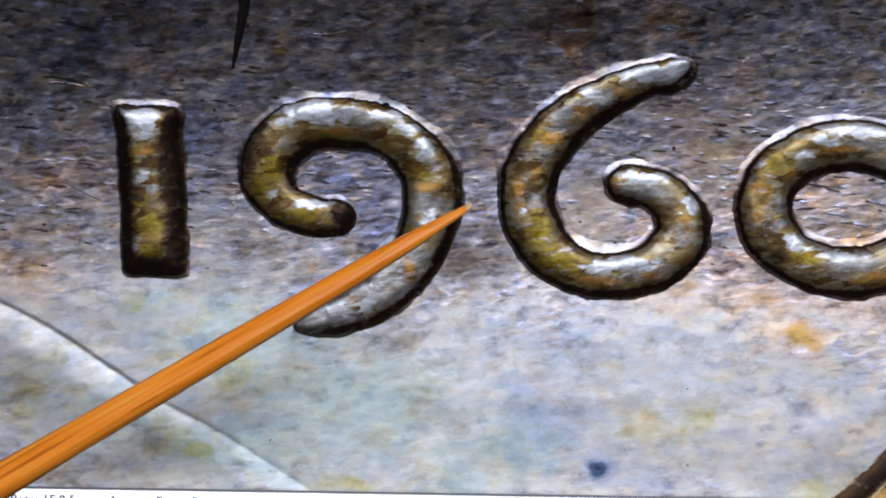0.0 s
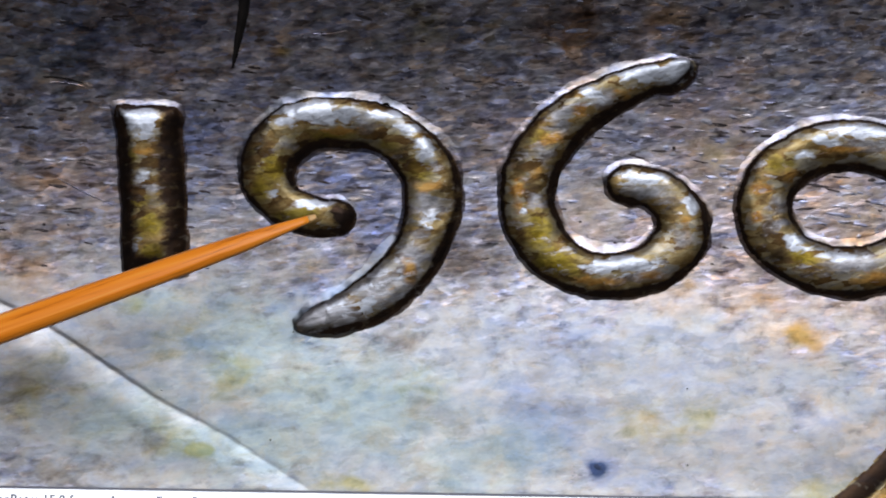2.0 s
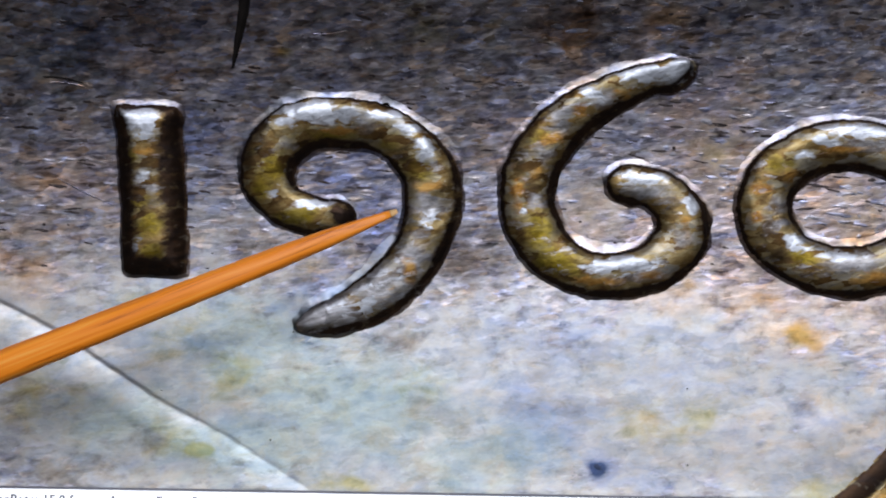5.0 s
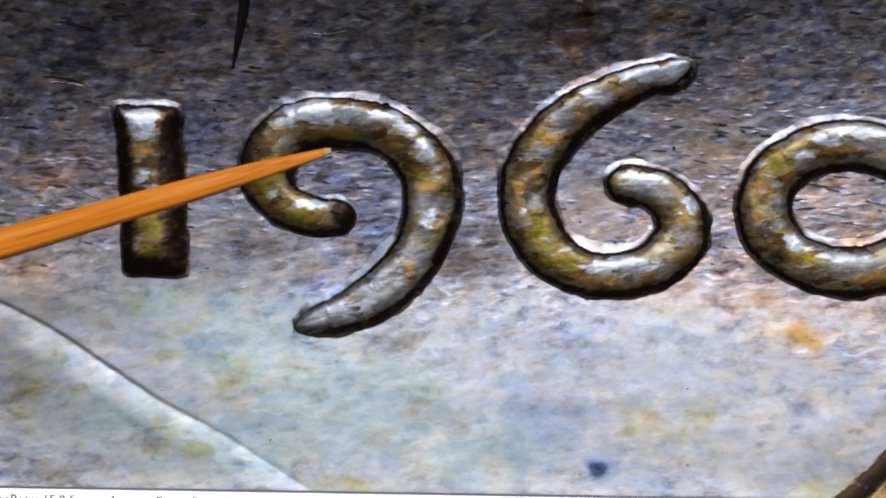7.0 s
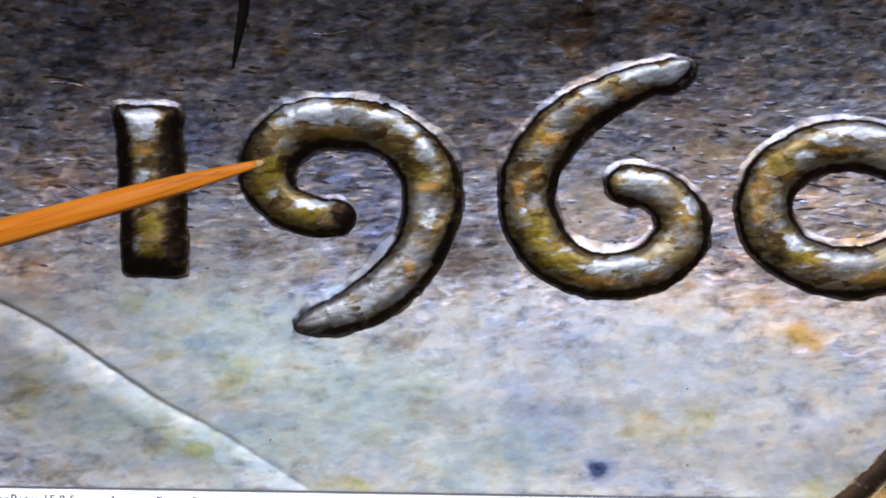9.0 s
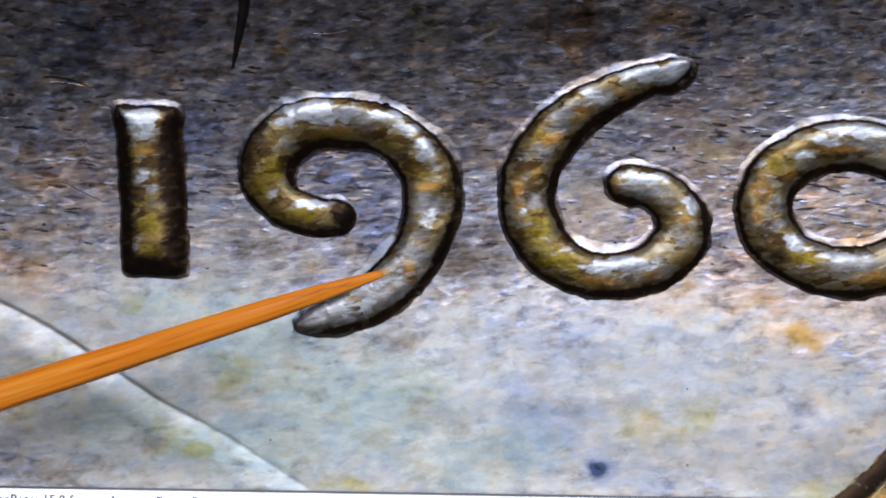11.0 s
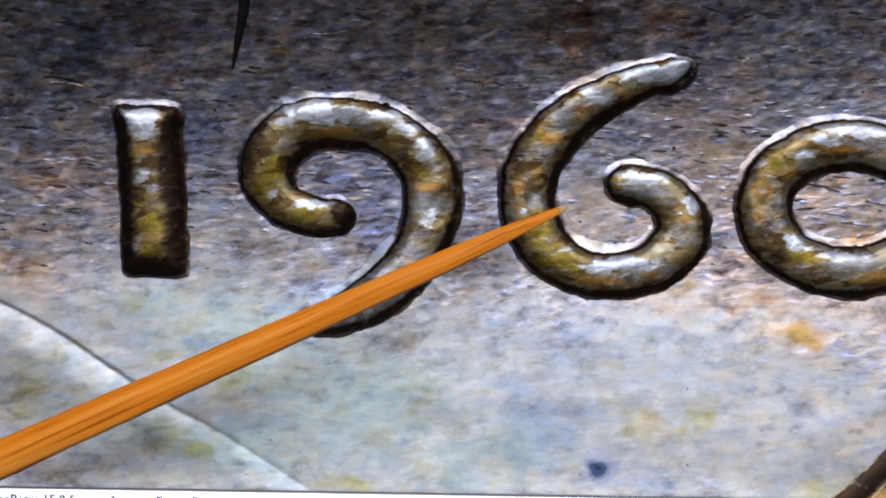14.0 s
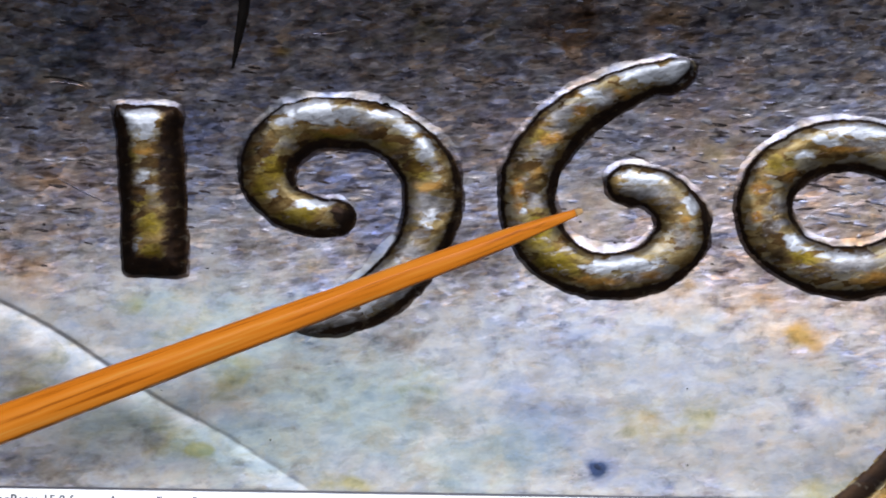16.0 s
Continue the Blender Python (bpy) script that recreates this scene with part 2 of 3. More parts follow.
def sheet(name, us, vs, height, keep, material, label, stains=(), bands=None, foot_of=None):
    """A relief sheet over the grid us x vs, with only the cells where keep holds."""
    u, v = np.meshgrid(us, vs)
    h, k = height(u, v), keep(u, v)
    verts = np.stack([u, -(dish(u, v) + h), v], -1).reshape(-1, 3) * 0.001
    n, m = len(us), len(vs)
    cells = k[:-1, :-1] | k[1:, :-1] | k[:-1, 1:] | k[1:, 1:]
    j, i = np.nonzero(cells)
    a = j * n + i
    faces = np.stack([a, a + 1, a + n + 1, a + n], -1)
    used = np.unique(faces)
    index = np.zeros(n * m, int)
    index[used] = np.arange(len(used))
    ob = link_mesh(name, verts[used].tolist(), index[faces].tolist(), material, coin, label)
    if foot_of:
        # the foot of a raised figure is still field metal
        ob.data.materials.append(FIELD)
        low = foot_of(u, v)[j, i]
        ob.data.polygons.foreach_set("material_index", low.astype(np.int32))
    for key, spots in stains:
        layer = ob.data.attributes.new(key, "FLOAT", "POINT")
        amount = spotted(u, v, spots, 1.5 if key in TONES else 5.0)
        if bands and key in bands:
            amount = np.maximum(amount, bands[key](u, v))
        layer.data.foreach_set("value", amount.reshape(-1)[used].astype(np.float32))
    return ob


COOL_STAINS = [
    (-59.8, 28.1, 6.3, 8.4, 1.0), (-22.7, 18.1, 9.8, 8.4, 0.9), (-15.1, 6.5, 4.6, 8.4, 1.5),
    (24.2, -41.2, 12.6, 12.6, 0.9), (61.3, -27.3, 15.4, 8.4, 0.35), (87.4, -40.4, 5.6, 5.6, 0.7),
    (-83.4, 47.5, 18.2, 7.0, 0.6), (30.0, -22.0, 16.8, 8.4, 0.5), (-31.1, -12.4, 8.4, 8.4, 0.8),
    (-62.4, -24.6, 11.2, 8.4, 0.3), (64.2, 39.2, 14.0, 9.8, 0.5), (10.5, 19.5, 5.6, 19.6, 0.2),
    (49.7, -55.5, 16.8, 7.0, 0.3), (37.2, -52.9, 4.5, 3.9, 1.6), (-45.7, -43.7, 12.6, 8.4, 0.25),
]
RUST_STAINS = [
    (90.7, 13.1, 12.6, 11.2, 1.15), (84.1, -19.0, 14.0, 7.0, 1.2), (75.0, -6.7, 15.4, 9.8, 1.3),
    (63.6, 27.4, 12.6, 15.4, 1.3), (46.6, 5.7, 8.4, 5.6, 1.2), (-98.4, 5.6, 11.2, 7.0, 0.8),
    (-101.0, -6.7, 9.8, 7.0, 1.3), (-67.3, 42.8, 8.4, 4.2, 0.8), (48.7, 52.0, 9.8, 8.4, 0.9),
    (30.1, 50.8, 9.8, 9.8, 0.8), (13.2, 29.0, 8.4, 11.2, 0.9), (102.5, -5.3, 8.4, 22.4, 1.2),
    (53.4, -12.3, 19.6, 4.2, 1.0), (-90.1, 17.8, 18.2, 11.2, 0.9), (88.0, -23.0, 5.6, 4.9, 1.6),
]
RUST_FLECKS = [
    (63.9, 19.3, 8.4, 8.4, 1.6), (59.5, 1.5, 4.2, 8.4, 1.4), (68.4, 36.6, 8.4, 7.0, 1.3), (89.5, -8.1, 7.0, 2.8, 1.4),
    (60.7, 31.4, 8.4, 8.4, 1.5), (72.2, 12.5, 8.4, 9.8, 1.4), (95.9, 12.4, 11.2, 8.4, 1.2),
    (30.6, 42.0, 8.4, 5.6, 1.0), (88, -44, 26, 15, 0.5), (98, 9, 9, 9, 1.8), (68, 26, 8, 10, 1.5), (63, 14, 5, 9, 1.6), (36, 10, 8, 10, 1.1), (84, -14, 18, 5, 1.2), (64, -13, 12, 4, 1.0), (50, -50, 22, 10, 0.4),
]
OLIVE_STAINS = [
    (-59.0, -49.9, 2.2, 1.7, 1.9), (50.1, -43.0, 9.8, 4.9, 0.6), (-51.5, -30.1, 8.4, 4.2, 0.9),
    (-25.1, -57.1, 8.4, 2.8, 0.9), (-73.3, -14.3, 4.2, 4.2, 0.6), (-62.5, -21.9, 16.8, 9.8, 0.35),
    (-85.9, -37.8, 14.0, 8.4, 0.35), (-8.8, -35.8, 16.8, 8.4, 0.3), (-100.3, -33.6, 8.4, 8.4, 0.8), (-66, -47, 9, 5, 0.7),
    (-38.0, 46.7, 3.5, 2.1, 1.0), (-33.9, -4.0, 5.6, 3.5, 0.5), (62.3, -40.8, 5.6, 4.2, 0.7),
    (-3.2, 53.2, 22.4, 5.6, 0.5), (95.3, -58.4, 11.2, 5.6, 1.0), (87.4, -21.3, 3.6, 3.1, 1.1),
    (37, 12, 8, 10, 0.42), (68, 22, 6, 8, 0.45), (98, 9, 9, 8, 0.45),
]
DARK_STAINS = [
    (-13.1, -23.5, 8.4, 5.6, 0.8), (30.0, 53.3, 16.8, 7.0, 0.8), (68.2, 53.0, 28.1, 5.6, 0.4),
    (-73.7, 53.7, 28.1, 5.6, 0.6), (-12.5, 53.2, 22.4, 5.6, 0.6), (-87.9, 42.5, 19.6, 8.4, 0.5),
    (92.7, 41.4, 5.6, 4.2, 0.7), (-71.5, -45.5, 9, 5, 0.55), (-103, -33, 9, 6, 0.7), (-92.8, -54.0, 19.6, 5.6, 0.6),
    (86.1, -40.5, 4.2, 4.2, 0.4), (5.0, -2.0, 12.6, 8.4, 1.1), (-20.1, 1.5, 8.4, 5.6, 0.7),
    (-49.0, 0.1, 11.2, 6.3, 0.6), (-39.4, -8.2, 8.4, 4.2, 0.5), (96.1, 1.5, 8.4, 4.2, 0.5),
]
BROWN_STAINS = [
    (30.5, 50, 4, 7, 1.4), (53, 54, 7, 4.5, 1.3), (58, 49, 4, 2.5, 1.1), (-40, 46.8, 3, 2, 1.4), (-67, 41, 3.5, 2, 1.0),
    (-101, -4, 7, 5, 1.0), (-106, 2, 6, 5, 0.9), (-97, 17, 9, 3, 0.9), (88.5, -21, 5, 3.5, 1.6), (78, -14, 9, 2.5, 0.9),
    (92, 16, 5, 2.5, 1.2), (100, 3, 5, 3, 1.2), (72, 24, 5, 4, 0.6), (64, 33, 6, 5, 0.5), (61, -8, 3, 6, 1.0), (-33, -4, 5, 3, 0.5),
]
TEAL_STAINS = [
    (-45, -22, 24, 12, 1.2), (-25, -38, 30, 14, 1.2), (-50, -48, 22, 9, 1.2), (18, -48, 16, 10, 1.0), (-78, -40, 18, 10, 1.0),
    (5, -52, 22, 8, 1.0), (-95, 45, 20, 14, 0.6), (-70, -14, 12, 6, 0.8),
]
NAVY_STAINS = [
    (35.9, -51.9, 2.1, 1.7, 1.7), (86.1, -39.8, 2.0, 1.7, 0.7),
]
WORN_AREAS = [
    (-3.3, -43.9, 60.3, 32.3, 1.15), (-66.2, -34.1, 47.7, 30.9, 1.15), (50.3, -36.9, 44.9, 26.7, 1.1),
    (83.1, -48.4, 28.1, 19.6, 0.8), (-98.2, -24, 26, 15.0, 1.3), (-107, -13, 9, 5, 1.6), (2.2, -24.9, 28.1, 8.4, 0.6),
    (81.4, -21.7, 36.5, 15.4, 0.55), (91.4, -37.7, 21.0, 15.4, 1.0), (86, -54, 24, 10, 1.2), (67, 24, 12, 14, 0.5), (37, 10, 8, 9, 0.5), (98, 9, 9, 8, 0.35),
]
FIELD_STAINS = (("cool", COOL_STAINS), ("rust", RUST_STAINS + RUST_FLECKS), ("olive", OLIVE_STAINS), ("dark", DARK_STAINS), ("navy", NAVY_STAINS), ("teal", TEAL_STAINS), ("brown", BROWN_STAINS), ("worn_lit", WORN_AREAS))


def field_height(u, v):
    return 0.16 * (waves(u, v * 1.3, 14, 1) - 0.5) + 0.035 * (waves(u, v * 1.5, 5, 2) - 0.5) + 0.015 * (waves(u + v * 0.15, v * 1.8, 2.2, 3) - 0.5)


def smooth_path(points, steps=14):
    """Catmull-Rom through (u, v, width)."""
    p = np.array(points, float)
    p = np.vstack([2 * p[0] - p[1], p, 2 * p[-1] - p[-2]])
    out = []
    for k in range(1, len(p) - 2):
        for t in np.linspace(0, 1, steps, endpoint=False):
            a, b, c, d = p[k - 1], p[k], p[k + 1], p[k + 2]
            out.append(0.5 * (2 * b + (c - a) * t + (2 * a - 5 * b + 4 * c - d) * t * t + (3 * b - a - 3 * c + d) * t ** 3))
    out.append(p[-2])
    return np.array(out)


def side_of(line):
    """A function of (u, v): the distance from a line (u, v), positive on its right."""
    p = smooth_path([(a, b, 0) for a, b in line], 6)[:, :2]

    def across(u, v):
        best, side = np.full(u.shape, 1e9), np.zeros(u.shape)
        for (x0, y0), (x1, y1) in zip(p[:-1], p[1:]):
            dx, dy = x1 - x0, y1 - y0
            t = np.clip(((u - x0) * dx + (v - y0) * dy) / (dx * dx + dy * dy), 0, 1)
            d = np.hypot(u - x0 - t * dx, v - y0 - t * dy)
            n = np.where((u - x0) * dy - (v - y0) * dx > 0, d, -d)
            near = d < best
            best, side = np.where(near, d, best), np.where(near, n, side)
        return side + 0.25 * (waves(u, v, 2.6, 21) - 0.5)

    return across


LOW_BORDER = side_of([(-121.3, -3.9), (-106.0, -12.3), (-95.8, -17.8), (-86.9, -23.6), (-76.7, -30.6), (-67.6, -36.6), (-55.8, -42.9), (-46.2, -48.6), (-32.4, -57.6), (-22.2, -64.3)])
RIM_BORDER = side_of([(81.8, -68.7), (93.5, -59.0), (99.4, -54.0), (104.6, -48.9), (114.2, -38.6), (129.9, -19.8)])


sheet("field", np.arange(-135, 135.1, 0.9), np.arange(-60, 85, 0.7), field_height,
      lambda u, v: LOW_BORDER(u, v) < -1.2, FIELD,
      "flat coin field with drawn-out flecks and blotchy toning",
      FIELD_STAINS)


def depth_in(u, v, path):
    """How far inside the stroke's edge each place lies, and the stroke's half width there."""
    best, half = np.full(u.shape, -1e9), np.zeros(u.shape)
    for x, y, w in path:
        s = w / 2 - np.hypot(u - x, v - y)
        near = s > best
        best = np.where(near, s, best)
        half = np.where(near, w / 2, half)
    return best, half


def stroke_height(s, half, u, v, rise, under, foot, high):
    """Foot moulding, steep wall, worn hammered dome that leans downwards."""
    f = np.clip(1 + s / foot, 0, 1)
    h = 0.22 * f * (1 - under * (1 - f)) + 0.32 * f * f - 0.08 - 0.25 * np.clip(-s - foot, 0, 1)
    t = np.clip(s / half, 0, 1)
    top = np.minimum(high, 0.42 * half)
    h = h + top * (1 - (1 - t) ** 3) + 0.35 * rise * np.clip(3 * t, 0, 1) * (1 - t)
    wear = 0.42 * (waves(u, v * 1.2, 6.5, 5) - 0.5) + 0.04 * (waves(u, v * 1.5, 2.3, 16) - 0.5) + 0.022 * facets(u, v, 3.6, 6)
    return h + wear * np.clip(t * 3 - 0.6, 0, 1) + field_height(u, v)


def numeral(label, path, wall=1.25, square=None, step=0.25, tones=None, clean=(), heap=(), faded=(), end_shade=(), high=2.7, soft=1.0, thin=0.5):
    """A raised figure whose stroke follows path; faded: where its painted wall shade is left out."""
    pts = np.array(path)
    r = pts[:, 2].max() / 2 + 5.5
    us = np.arange(pts[:, 0].min() - r, pts[:, 0].max() + r, step)
    vs = np.arange(pts[:, 1].min() - r, pts[:, 1].max() + r, step)

    def reach(u, v):
        if square:
            cu, cv, hu, hv, lean, corner = square
            x, y = hu - np.abs(u - cu - lean * (v - cv)), hv - np.abs(v - cv)
            s = (x + y - np.hypot(x - y, corner)) / 2
            half = np.full(u.shape, float(min(hu, hv)))
        else:
            s, half = depth_in(u, v, pts)
        return s, half

    kept = {}

    def inside(u, v):
        """Depth, half width, how far the edge faces up, and how far it faces down and to the right."""
        key = (u.shape, float(u.flat[0]), float(v.flat[0]))
        if key not in kept:
            s, half = reach(u, v)
            e = 3.0 if square else 0.6
            gu, gv = (reach(u + e, v)[0] - reach(u - e, v)[0]) / (2 * e), (reach(u, v + e)[0] - reach(u, v - e)[0]) / (2 * e)
            rise = np.clip(-gv, -1, 1)
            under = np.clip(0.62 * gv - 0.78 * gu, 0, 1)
            s = s + 0.55 * (waves(u, v, 3.1, 8) - 0.5) + 0.3 * (waves(u, v, 1.3, 15) - 0.5)
            kept[key] = s, half, rise, under
        return kept[key]

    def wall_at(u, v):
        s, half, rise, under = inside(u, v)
        # width of the painted dark edge, more on the shaded lower-right side
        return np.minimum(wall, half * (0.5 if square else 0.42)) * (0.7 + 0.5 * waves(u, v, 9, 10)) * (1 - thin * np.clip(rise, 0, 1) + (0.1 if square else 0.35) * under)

    def foot_at(u, v):
        """Metal piled up against the upper edges, a low skirt along the under edges."""
        s, half, rise, under = inside(u, v)
        piled = np.clip(rise, 0, 1) * (1 - spotted(u, v, clean, 2.0))
        heaped = np.minimum(1, spotted(u, v, heap, 1.5)) * np.clip(2 * rise, 0, 1)
        return 0.7 + 2.6 * piled * (0.25 + 1.2 * waves(u, v, 6.5, 9)) + 2.6 * heaped + 2.2 * under * (0.2 + waves(u, v, 5.5, 19)), 0.12 * piled + heaped

    def height(u, v):
        s, half, rise, under = inside(u, v)
        return stroke_height(s, half, u, v, rise, under, foot_at(u, v)[0], high * (1 - 0.4 * np.minimum(1, spotted(u, v, faded, 1.5))))

    def foot_light(u, v):
        """Light on the piled metal of upper edges, painted as a paler band."""
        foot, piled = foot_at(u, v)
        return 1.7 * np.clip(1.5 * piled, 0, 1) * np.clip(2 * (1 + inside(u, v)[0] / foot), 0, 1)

    # shade of the steep walls, painted as a dark band along each edge
    def wall_shade(u, v):
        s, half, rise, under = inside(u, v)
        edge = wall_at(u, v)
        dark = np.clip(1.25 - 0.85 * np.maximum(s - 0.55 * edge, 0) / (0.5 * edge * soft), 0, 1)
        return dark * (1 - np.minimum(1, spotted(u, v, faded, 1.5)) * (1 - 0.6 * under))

    def under_shade(u, v):
        """Soft shadow painted along the foot of the under edges."""
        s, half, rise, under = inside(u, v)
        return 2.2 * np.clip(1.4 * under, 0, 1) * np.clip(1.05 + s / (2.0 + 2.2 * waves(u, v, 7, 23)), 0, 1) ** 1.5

    # numeral metal runs past the under edges to carry their painted shade
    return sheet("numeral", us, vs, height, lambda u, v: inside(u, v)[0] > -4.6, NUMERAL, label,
                 (*tones.items(), ("wall_shade", end_shade), *FIELD_STAINS),
                 {"wall_shade": wall_shade, "dark": under_shade, "worn_lit": foot_light},
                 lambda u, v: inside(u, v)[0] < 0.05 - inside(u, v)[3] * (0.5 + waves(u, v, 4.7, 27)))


numeral("figure one, a plain upright bar of olive-toned raised metal", [(-70.6, 26.6, 13.6), (-71.3, 0.1, 13.8)], wall=3.7, soft=1.3, high=2.9, thin=0.76, clean=[(-71, 36, 14, 4, 0.6)],
        square=(-71.0, 14.1, 7.5, 20.2, -0.008, 1.0),
        tones={"bare_shine": [(-72.2, 31.2, 4.4, 3.0, 1.8), (-71.5, 27.6, 3, 1.6, 0.75), (-75.4, -0.3, 1.3, 1.0, 1.3), (-72.0, 18.2, 2.2, 1.3, 0.6)],
               "ochre": [(-71.9, 23.3, 2.6, 1.1, 1.1), (-75.6, 6, 1.2, 4, 0.6)],
               "moss": [(-75.1, 22.2, 2.0, 1.6, 0.9), (-70.9, 5.8, 4, 3.2, 1.1), (-70.5, -0.8, 3.2, 2.2, 1.2), (-73, 12, 3, 3, 0.6)],
               "umber": [(-72.5, 20.0, 4, 1.8, 0.9), (-75.5, 14, 2.5, 7, 1.0), (-67.5, 17, 2, 7, 0.8), (-73, -3.6, 5, 1.6, 1.0), (-73, 10.5, 5, 4, 0.7)],
               "ash": [(-75.6, -2.4, 1.5, 1.3, 0.9), (-71, 15, 2.5, 1.6, 0.7)]})
numeral("figure nine with a curled head and tapering tail, olive and silver",
        smooth_path([(-26.3, 8.0, 8.2), (-29.7, 7.9, 8.6), (-33.9, 8.7, 9.4), (-39.8, 11.5, 10.5), (-43.3, 17.8, 12.7), (-40.9, 25.1, 12.6), (-33.4, 30.2, 11.8), (-24.5, 30.9, 11.0), (-15.6, 29.5, 11.3), (-8.5, 25.2, 12.1), (-3.7, 18.8, 13.6), (-2.8, 12.7, 13.9), (-4.5, 3.6, 12.3), (-7.8, -2.6, 12.0), (-12.1, -7.5, 12.0), (-18.0, -12.2, 10.9), (-24.2, -15.4, 9.3), (-30.0, -17.2, 7.0), (-35.4, -18.7, 2.4)]),
        tones={"bare_shine": [(-32.1, 33.0, 7.5, 2.5, 1.3), (-37.5, 30.8, 3.0, 1.8, 1.0), (-24.0, 32.6, 4, 2.4, 1.1), (-14.6, 32.0, 4.5, 1.6, 1.2), (-8.3, 29.0, 4, 1.8, 1.2), (-4.0, 24.8, 1.9, 3, 1.2),
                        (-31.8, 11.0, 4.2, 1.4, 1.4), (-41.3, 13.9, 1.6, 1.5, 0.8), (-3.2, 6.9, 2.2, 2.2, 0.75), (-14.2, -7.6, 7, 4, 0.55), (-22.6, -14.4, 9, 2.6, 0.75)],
               "ochre": [(-24.7, 28.4, 6, 0.9, 1.0), (-3.4, 15.2, 3.5, 1.3, 0.9), (-8.3, -5.5, 1.9, 3, 1.2), (-12.5, -9.5, 2, 1, 0.8)],
               "moss": [(-41.3, 19.5, 3.6, 4, 1.1), (-44.1, 15.4, 3, 4, 1.0), (-35.4, 7.9, 6, 2.2, 1.2), (-6.2, 19.5, 4.5, 3, 0.9), (-28, 27.6, 9, 1.6, 0.8), (-13.5, 25.5, 4, 2, 0.7)],
               "umber": [(-45.0, 29.2, 4, 4.5, 1.2), (-47.0, 24.5, 3, 6, 1.2), (-30, 26.0, 10, 1.6, 0.9), (-9, 23, 3, 2, 0.7), (-4.3, 3.0, 3, 1.8, 0.8)],
               "ash": [(-19.1, 30.7, 3.6, 2.4, 1.0), (-3.4, 10.5, 4.5, 3.5, 1.1), (-6.5, -1.5, 5, 5, 1.1), (-38, 26, 2, 2, 0.6), (-15, -9, 9, 6, 1.2), (-27, -15.5, 8, 4.5, 1.4), (-33.5, -17, 4, 4, 1.5)]},
        # first spot: shade of the curl's steep end, painted black
        end_shade=[(-24.8, 7.6, 2.9, 3.6, 1.7)], heap=[(-13.5, -3.5, 5, 5, 1), (-19.5, -8.8, 5, 4, 1), (-25, -11.8, 4, 2.5, 0.8)], clean=[(-32.7, 14.7, 9, 7, 1), (-22.1, 9.6, 6, 6, 1)],
        faded=[(-36.5, -16.5, 7, 6, 1.5), (-27.0, -12.8, 6, 3.5, 0.5), (1.5, 10.0, 5, 3.5, 0.8)])
numeral("figure six with a long open arm, toned olive and orange",
        smooth_path([(57.2, 43.1, 4.8), (54.6, 42.0, 6.6), (49.4, 40.9, 7.2), (40.2, 37.5, 8.7), (30.9, 31.9, 10.9), (23.9, 24.3, 12.7), (20.5, 15.4, 13.3), (22.0, 5.7, 13.4), (27.3, -1.5, 12.2), (34.9, -5.6, 10.8), (42.5, -6.1, 10.5), (50.7, -4.3, 11.4), (56.8, 0.4, 12.7), (58.6, 5.7, 12.7), (56.3, 11.2, 11.3), (51.2, 14.8, 9.9), (45.7, 16.0, 9.1), (43.9, 15.9, 8.3)]),
        tones={"bare_shine": [(48.1, 42.0, 9, 1.9, 1.3), (56.0, 42.6, 3.6, 2.8, 1.5), (35.5, 37.4, 3.2, 2.2, 1.1), (44.2, -3.9, 9, 2.0, 1.3), (60.2, 11.2, 1.8, 3.2, 1.1), (49.0, 17.3, 6, 1.6, 1.2), (19.5, 9.5, 1, 1, 0.8)],
               "ochre": [(42.6, 37.4, 3, 1.2, 1.0), (33.3, 33.8, 1.4, 2, 0.9), (26.2, 26.6, 3, 1.2, 1.1), (17.8, 14.0, 1.8, 5, 1.0), (36.9, -7.7, 6, 1.1, 1.1), (50.5, -6.6, 4, 1.5, 0.9), (59.0, 6.0, 1.5, 3, 0.9), (22.5, 18.5, 1.6, 2, 0.9)],
               "moss": [(23.7, 27.0, 3, 2.5, 0.9), (23.0, 4.5, 3.8, 5, 1.2), (27.7, -2.9, 6, 4, 1.2), (32, -5.5, 4, 2.5, 0.8)],
               "umber": [(21.8, 14.5, 2.4, 4, 1.0), (18.5, 20.5, 2.5, 5, 0.9), (29.5, 29.5, 2, 2, 0.7), (55.5, 9.5, 2, 2.5, 0.7)],
               "ash": [(39.2, 36.3, 2.6, 2.6, 1.0), (28.4, 31.4, 2.6, 3, 1.0), (25.0, 22.9, 3, 2.6, 0.9), (23.0, 11.4, 2, 2, 0.9), (49.0, -5.6, 7, 2.6, 0.9), (50.3, 14.0, 5, 2.6, 1.0), (57.5, 3, 3, 3, 0.8)]},
        clean=[(57, 46, 6, 5, 1), (20, 31, 9, 9, 0.6), (46, 22, 12, 6, 0.55)], faded=[(58.5, 44.6, 3.0, 2.0, 1.2)])
